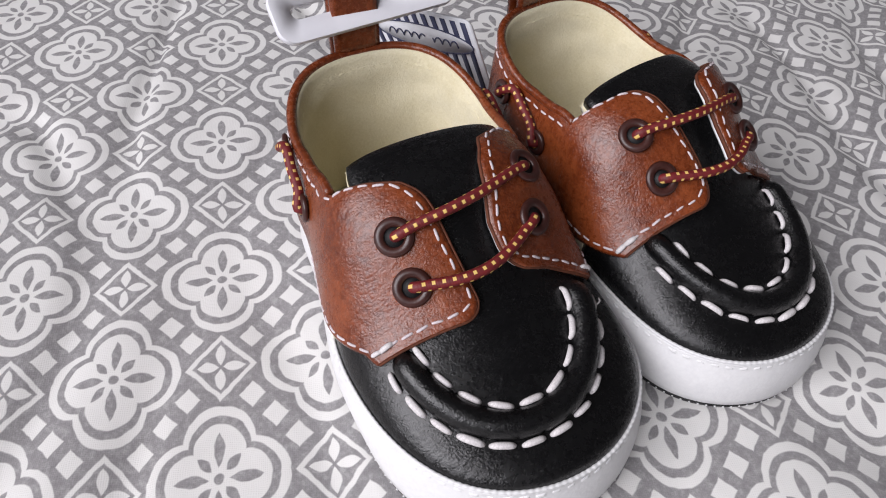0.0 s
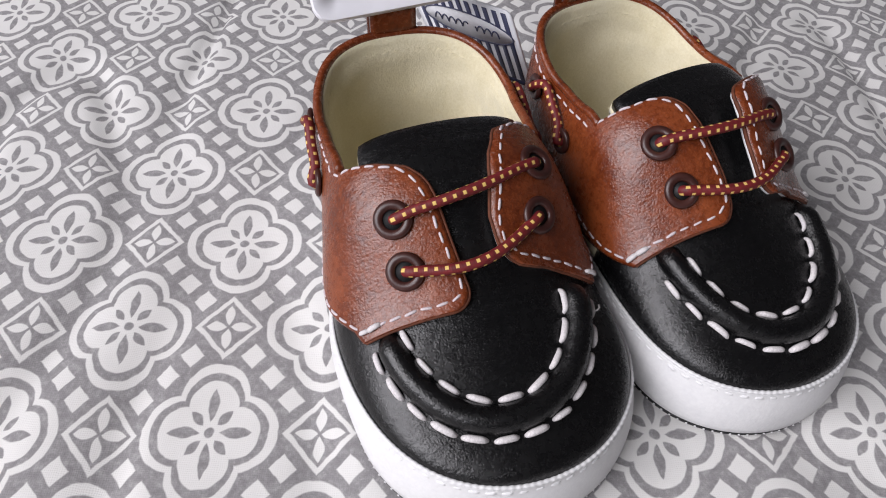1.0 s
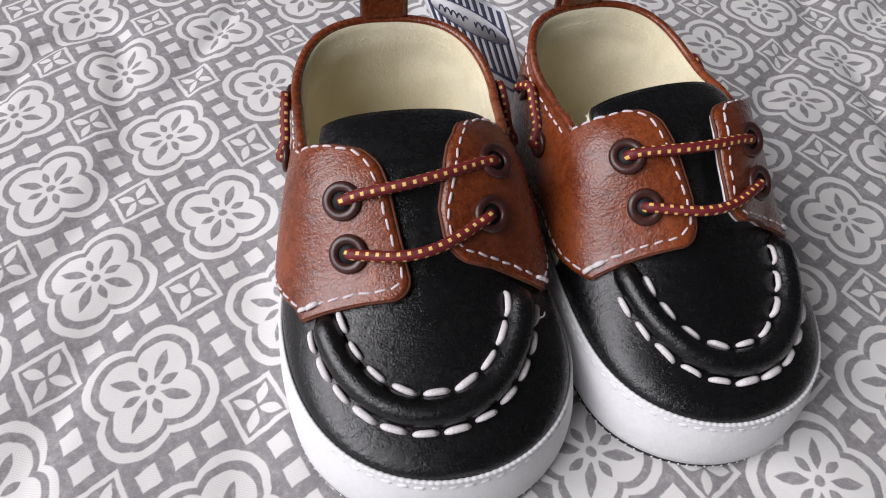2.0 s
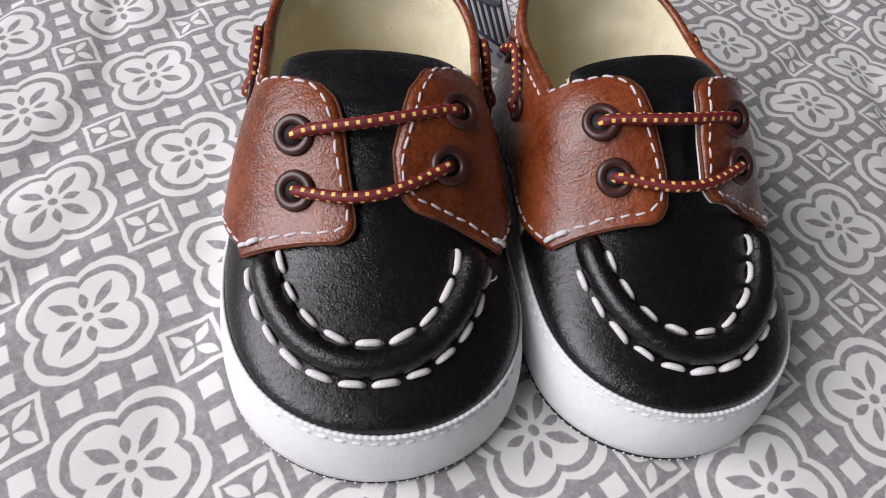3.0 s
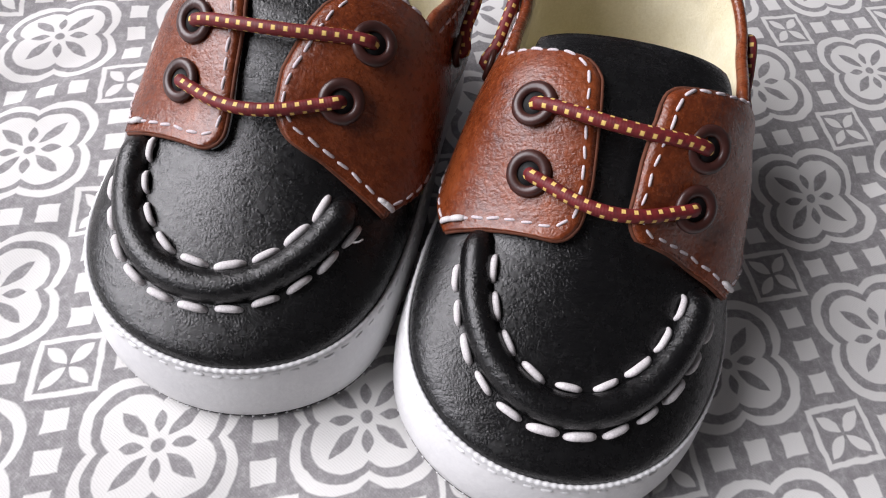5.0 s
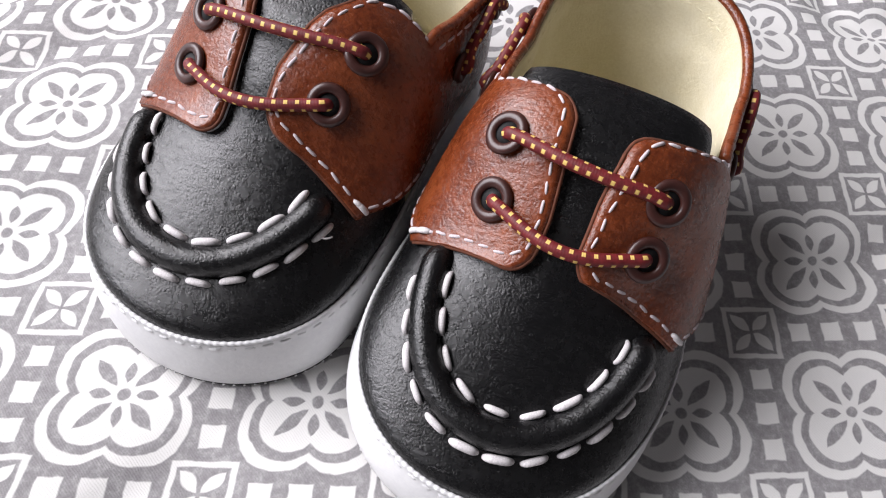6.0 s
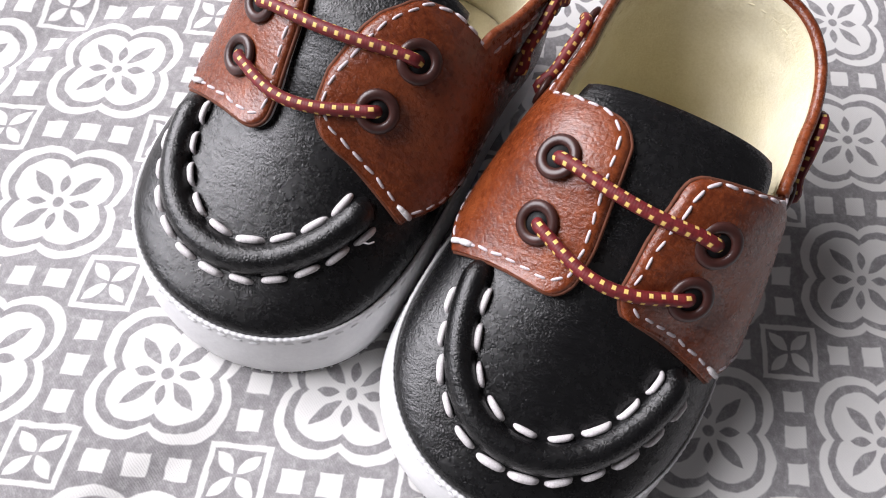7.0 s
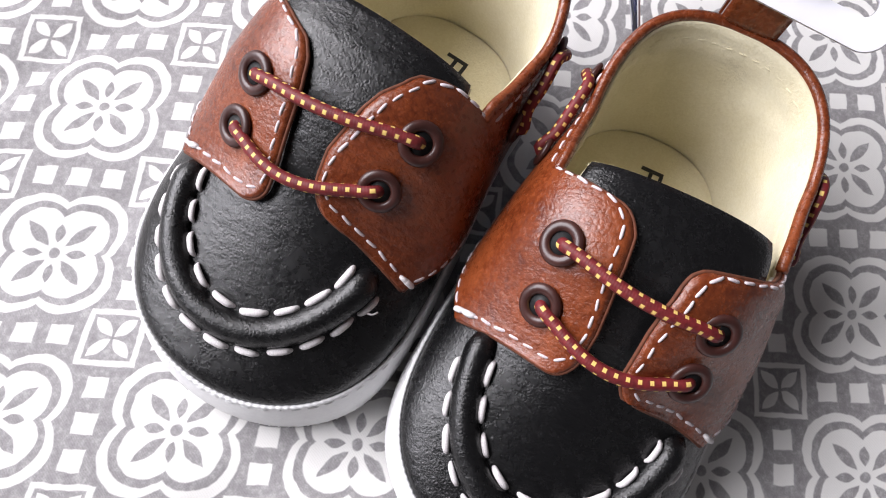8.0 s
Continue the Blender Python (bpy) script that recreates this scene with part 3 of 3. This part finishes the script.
        path = [(y, 0.86) for y in np.concatenate([np.linspace(-0.78, -1.15, 24), MID + (HEEL + 0.02 - MID) * np.sin(np.linspace(0.05, 1.5, 26))])]
        pts = np.array([flap_pt(y, f, 0.048) for y, f in path])
        nrm = np.array([flap_pt(y, f, 0.09) for y, f in path]) - pts
        sew("collar_stitch", FINE, pts, nrm, 0.085, quarter, 0.004)
        path = [(y, 0.06) for y in np.linspace(front - 0.07, -0.85, 40)]
        pts = np.array([flap_pt(y, f, 0.048) for y, f in path])
        nrm = np.array([flap_pt(y, f, 0.09) for y, f in path]) - pts
        sew("edge_stitch", FINE, pts, nrm, 0.085, quarter, 0.004)

    # rolled collar
    rim = []
    for side, run in ((-1, 1), (1, -1)):
        yy = np.concatenate([np.linspace(-0.74, -1.15, 20), MID + (HEEL + 0.002 - MID) * np.sin(np.linspace(0.05, np.pi / 2, 24))])
        row = []
        for y in yy:
            hi_a = collar_angle(y)
            if -0.95 < y:
                k = smooth((y + 0.95) / 0.2)
                hi_a = hi_a * (1 - k) + k * ang_x(y, 0.555)
            row.append(up(y, side, hi_a, 0.03))
        rim += row[::run]
    rim = even(np.array(rim), 120)
    part("collar_binding", tube("collar_binding", rim * P, 0.03 * P, TAN, 10), shoe, "rolled brown leather collar edge")

    # felt lining and insole
    yy = np.concatenate([np.linspace(-0.3, -1.15, 26), MID + (HEEL + 0.003 - MID) * np.sin(np.linspace(0.05, np.pi / 2, 26))])
    lin_o, lin_i = [], []
    stations = [(y, 1) for y in yy] + [(y, -1) for y in yy[::-1]]
    for y, side in stations:
        if y > -0.75:
            hi_a = ang_x(y, 0.55 if y < -0.55 else 0.3)
        else:
            hi_a = collar_angle(y)
            if -0.95 < y:
                k = smooth((y + 0.95) / 0.2)
                hi_a = hi_a * (1 - k) + k * ang_x(y, 0.555)
        bottom = up(y, side, 0.0, 0.0) * (0.86, 0.965, 0)
        row_o, row_i = [], []
        for f in np.linspace(0, 1, 16):
            if f < 0.25:
                k = f / 0.25
                p = bottom * (1 - k) + up(y, side, 0.0, -0.06) * k
                p[2] = 0.14 + (SEAM - 0.14) * k
                q = p * (1.03, 1.01, 1)
            else:
                a = hi_a * (f - 0.25) / 0.75
                wave = (0.02 * noise.noise(Vector((y * 5, side * 3 + f * 4, 0.5))) + 0.014 * noise.noise(Vector((y * 13, side * 7 + f * 6, 2.5)))) * smooth((1 - f) / 0.3)
                p, q = up(y, side, a, -0.05 + 0.04 * smooth((f - 0.8) / 0.2) + wave), up(y, side, a, 0.01)
            row_o.append(q)
            row_i.append(p)
        lin_o.append(row_o)
        lin_i.append(row_i)
    lining = part("lining", shell("lining", np.array(lin_i) * P, np.array(lin_o) * P, FELT), shoe, "cream felt lining")
    seam_row = [k for k, (y, side) in enumerate(stations) if y < -0.78]
    pts = np.array([lin_i[k][13] for k in seam_row])
    sew("lining_stitch", LINING, pts, pts - np.array([lin_o[k][13] for k in seam_row]), 0.075, lining, 0.007)
    insole = part("insole", band("insole", [ring(-0.04, 0.06), ring(-0.06, 0.17), ring(-0.09, 0.19)], FELT, True, True), shoe, "cream felt insole")
    for dx, dy, w, h in ((0.0, 0.0, 0.15, 0.024), (0.005, 0.04, 0.024, 0.055), (-0.065, 0.045, 0.024, 0.07)):
        bar = box("size_mark", ((dx - 0.04 - w / 2) * P, (-1.5 + dy - h / 2) * P, 0.191 * P), ((dx - 0.04 + w / 2) * P, (-1.5 + dy + h / 2) * P, 0.196 * P), INK, kind="")
        bar.parent = insole

    # heel pull tab
    s = np.linspace(0, 1, 22)
    loop_y = np.where(s < 0.5, HEEL - 0.075 - 0.05 * np.sin(np.pi * s), HEEL + 0.02 - 0.08 + 0.055 * smooth((s - 0.5) * 2))
    loop_z = np.where(s < 0.5, 0.95 + 0.7 * np.sin(np.pi * s), 1.65 - 0.41 * (1 - np.sin(np.pi * s)))
    tab_o, tab_i = [], []
    mid_line = np.stack([loop_y, loop_z], 1)
    tan = np.gradient(mid_line, axis=0)
    tan /= np.linalg.norm(tan, axis=1)[:, None]
    for (yy_, zz), (ty, tz) in zip(mid_line, tan):
        ny, nz = -tz, ty
        tab_o.append([(x, yy_ + 0.02 * ny, zz + 0.02 * nz) for x in np.linspace(-0.15, 0.15, 9)])
        tab_i.append([(x, yy_ - 0.02 * ny, zz - 0.02 * nz) for x in np.linspace(-0.15, 0.15, 9)])
    part("pull_tab", shell("pull_tab", np.array(tab_o) * P, np.array(tab_i) * P, TAN), shoe, "brown leather heel pull tab")

    # eyelets and laces
    holes = {}
    for side in (-1, 1):
        for k, (x, y) in enumerate(eyes[(side + 1) // 2]):
            at = ov(side * x, y, 0.06 + 0.62 * gaps[(side + 1) // 2])
            nrm = ov(side * x, y, 0.2) - at
            holes[side, k] = (at, nrm / np.linalg.norm(nrm))
            eye = set_on(part("eyelet", EYELET, shoe, "dark brown enamelled eyelet"), at, nrm)
            set_on(part("hole_shade", HOLE_SHADE, eye), (0, 0, 0), (0, 0, 1))
    for k in (0, 1):
        (a, na), (b2, nb) = holes[-1, k], holes[1, k]
        sag = (0.07, 0.14)[k]
        fs2 = np.linspace(0.12, 0.88, 9)
        row = [a * (1 - f) + b2 * f + (0, sag * math.sin(math.pi * f), 0) for f in fs2]
        arch = 0.02
        for f, p in zip(fs2, row):
            base = ov(p[0], p[1], 0.0)[2] + 0.082 + gaps[1 if p[0] > 0 else 0] * smooth((abs(p[0]) - 0.1) / 0.1)
            arch = max(arch, (base - p[2]) / math.sin(math.pi * f) ** 0.6)
        for f, p in zip(fs2, row):
            p[2] += min(arch, 0.075) * math.sin(math.pi * f) ** 0.6
        line = curve([a - na * 0.07, a + na * 0.005 + (row[0] - a) * 0.12, *row, b2 + nb * 0.005 + (row[-1] - b2) * 0.12, b2 - nb * 0.07], 70)
        part("lace", tube("lace", line * P, 0.031 * P, LACE, 12, 0.054 * P), shoe, "maroon lace with yellow flecks")
    for side in (-1, 1):
        ends = []
        for y, z in ((-0.94, 0.87), (-1.38, 0.97)):
            a = ang_z(y, z - SEAM)
            at = up(y, side, a, 0.07)
            nrm = up(y, side, a, 0.11) - at
            nrm /= np.linalg.norm(nrm)
            ends.append((at, nrm))
            eye = set_on(part("side_eyelet", SIDE_EYELET, shoe, "dark brown enamelled side eyelet"), at, nrm)
            set_on(part("hole_shade", HOLE_SHADE, eye), (0, 0, 0), (0, 0, 1))
        (a, na), (b2, nb) = ends
        am = ang_z(-1.1, 0.98 - SEAM)
        line = curve([a - na * 0.06, a + na * 0.03, up(-1.02, side, am * 0.92, 0.085), up(-1.15, side, am, 0.095), up(-1.28, side, am, 0.09), b2 + nb * 0.03, b2 - nb * 0.06], 40)
        part("side_lace", tube("side_lace", line * P, 0.031 * P, LACE, 12, 0.054 * P), shoe, "maroon lace with yellow flecks")
    return shoe


# inner edge of each flap: how far behind the ball of the foot, and how far off the middle, in repeats
L_INNER = ([0, 0.17, 0.36, 0.5, 0.55, 0.66, 0.72, 0.76], [0.11, 0.1, 0.14, 0.18, 0.21, 0.27, 0.38, 0.56])
L_OUTER = ([0, 0.12, 0.29, 0.38, 0.46, 0.53, 0.62, 0.7, 0.76], [0.09, 0.1, 0.13, 0.15, 0.19, 0.25, 0.43, 0.55, 0.57])
R_OUTER = ([0, 0.24, 0.37, 0.42, 0.47, 0.51, 0.55, 0.61, 0.7, 0.76], [0.06, 0.06, 0.075, 0.09, 0.105, 0.15, 0.28, 0.46, 0.55, 0.57])
R_INNER = ([0, 0.21, 0.4, 0.53, 0.59, 0.63, 0.67, 0.72, 0.76], [0.1, 0.1, 0.14, 0.155, 0.19, 0.25, 0.38, 0.51, 0.56])
LEFT = make_shoe(-1, (0.1, -0.07), (L_INNER, L_OUTER), (0.05, 0.015), (0.055, 0.085), (((0.41, -0.445), (0.365, -0.23)), ((0.37, -0.33), (0.36, -0.12))), 0.77, 0.0, (0.0, 0.02),
                 "black and tan baby boat shoe, white sole, maroon lace, on cloth")
LEFT.matrix_world = pose(3.797 * P, 0.4885 * P, 0, 0, 0, -116.75)
RIGHT = make_shoe(1, (0.04, -0.11), (R_OUTER, R_INNER), (0.11, 0.03), (0.04, -0.02), (((0.315, -0.365), (0.32, -0.175)), ((0.405, -0.41), (0.37, -0.19))), 0.795, 0.045, (0.0, 0.08),
                  "black and tan baby boat shoe with gaping flap, on cloth")
RIGHT.matrix_world = pose(4.465 * P, 2.025 * P, 0, 0, 0, -107.0) @ Matrix.Diagonal((0.955, 1, 1, 1))


# ---- hanger and tag ----
def hanger():
    """A flat white bar through both heel tabs, with a slot near each end."""
    a, b2 = np.array((2.104, 1.347, 1.55)), np.array((2.652, 2.608, 1.58))
    d = (b2 - a) / np.linalg.norm(b2 - a)
    lean = np.array((-d[1], d[0], 0)) * 0.75 + np.array((0, 0, 0.66))
    nrm = np.cross(d, lean)
    nrm *= np.sign(nrm[2]) / np.linalg.norm(nrm)
    lean = np.cross(nrm, d)
    mid, reach, tall = (a + b2) / 2, 1.2, 0.18
    root = tagged(new("shoe_hanger"), "white plastic shoe hanger threaded through both heel tabs", "hanger")
    root.location = tuple(mid * P)

    def plate(lo, hi, slot_lo, slot_hi):
        def stadium(x0, x1, h, r, n=48):
            pts = []
            for i in range(n):
                t = 2 * math.pi * i / n
                cx, cy = (x1 - r if math.cos(t) > 0 else x0 + r), (h - r if math.sin(t) > 0 else -h + r)
                pts.append((cx + r * math.cos(t), cy + r * math.sin(t)))
            return np.array(pts)
        outer, slot = stadium(lo, hi, tall, 0.11), stadium(slot_lo, slot_hi, 0.045, 0.044)
        loops = []
        for line, z in ((outer * 0.985 + 0.015 * np.array(((lo + hi) / 2, 0)), 0.03), (outer, 0.015), (outer, -0.015), (outer * 0.985 + 0.015 * np.array(((lo + hi) / 2, 0)), -0.03), (slot, -0.03), (slot, 0.03)):
            loops.append(np.array([d * x + lean * y + nrm * z for x, y in line]))
        return band("bar", loops + [loops[0]], PLASTIC)

    part("bar", plate(-reach, 0.02, -reach + 0.12, -reach + 0.5), root)
    part("bar", plate(-0.02, reach, reach - 0.5, reach - 0.12), root)


hanger()


def swing_tag():
    """A striped card with a pale oval, hung between the heels."""
    down = Vector((0.126, 0.346, -0.93)).normalized()
    right = Vector((0.986, 0.059, 0.156))
    right = (right - down * right.dot(down)).normalized()
    face = right.cross(-down)
    m = Matrix((right, -down, face)).transposed().to_4x4()
    m.translation = Vector((2.59, 1.98, 1.31)) * P
    tag = tagged(new("swing_tag"), "navy and white striped card swing tag between the heels", "tag")
    tag.matrix_world = m

    def slab(name, pts, z0, z1, material, label=""):
        pts = np.asarray(pts)
        loops = [np.c_[pts, np.full(len(pts), z)] for z in (z0, z1)]
        return part(name, band(name, loops, material, True, True), tag, label)

    w, h, n = 1.0, 1.0, 40
    corners = []
    for cx, cy, a0 in ((-0.06, -0.06, 0), (-w + 0.06, -0.06, 90), (-w + 0.06, -h + 0.06, 180), (-0.06, -h + 0.06, 270)):
        corners += [(cx + 0.06 * math.cos(radians(a0 + k * 18)), cy + 0.06 * math.sin(radians(a0 + k * 18))) for k in range(6)]
    slab("card", corners, -0.012, 0.0, PAPER)
    for k in range(11):
        x = -0.05 - 0.085 * k
        slab("stripe", [(x, -0.7), (x, -0.03), (x - 0.042, -0.03), (x - 0.042, -0.7)][::-1], 0.001, 0.004, NAVY, "navy printed stripe")
    slab("border", [(-0.02, -0.74), (-0.02, -0.7), (-0.98, -0.7), (-0.98, -0.74)], 0.001, 0.005, NAVY, "navy printed border")
    oval = [(-0.47 + 0.43 * math.cos(2 * math.pi * k / n), -0.26 + 0.125 * math.sin(2 * math.pi * k / n)) for k in range(n)]
    slab("oval", oval, 0.003, 0.008, PAPER, "pale printed oval")
    ring_ = [(x, y, 0.009) for x, y in oval]
    part("oval_line", tube("oval_line", np.array(ring_) * P, 0.005 * P, NAVY, 5, close=True), tag)
    for lo, hi in ((-0.8, -0.47), (-0.4, -0.16)):
        xs = np.linspace(lo, hi, 60)
        wave = np.stack([xs + 0.012 * np.sin(xs * 90), -0.262 + 0.03 * np.sin(xs * 90 + 1), 0 * xs + 0.01], 1)
        part("flourish", tube("flourish", wave * P, 0.006 * P, NAVY, 5), tag)
    for lo, hi in ((-0.5, -0.34), (-0.28, -0.14)):
        slab("small_print", [(lo, -0.86), (hi, -0.86), (hi, -0.825), (lo, -0.825)], 0.001, 0.004, NAVY)


swing_tag()
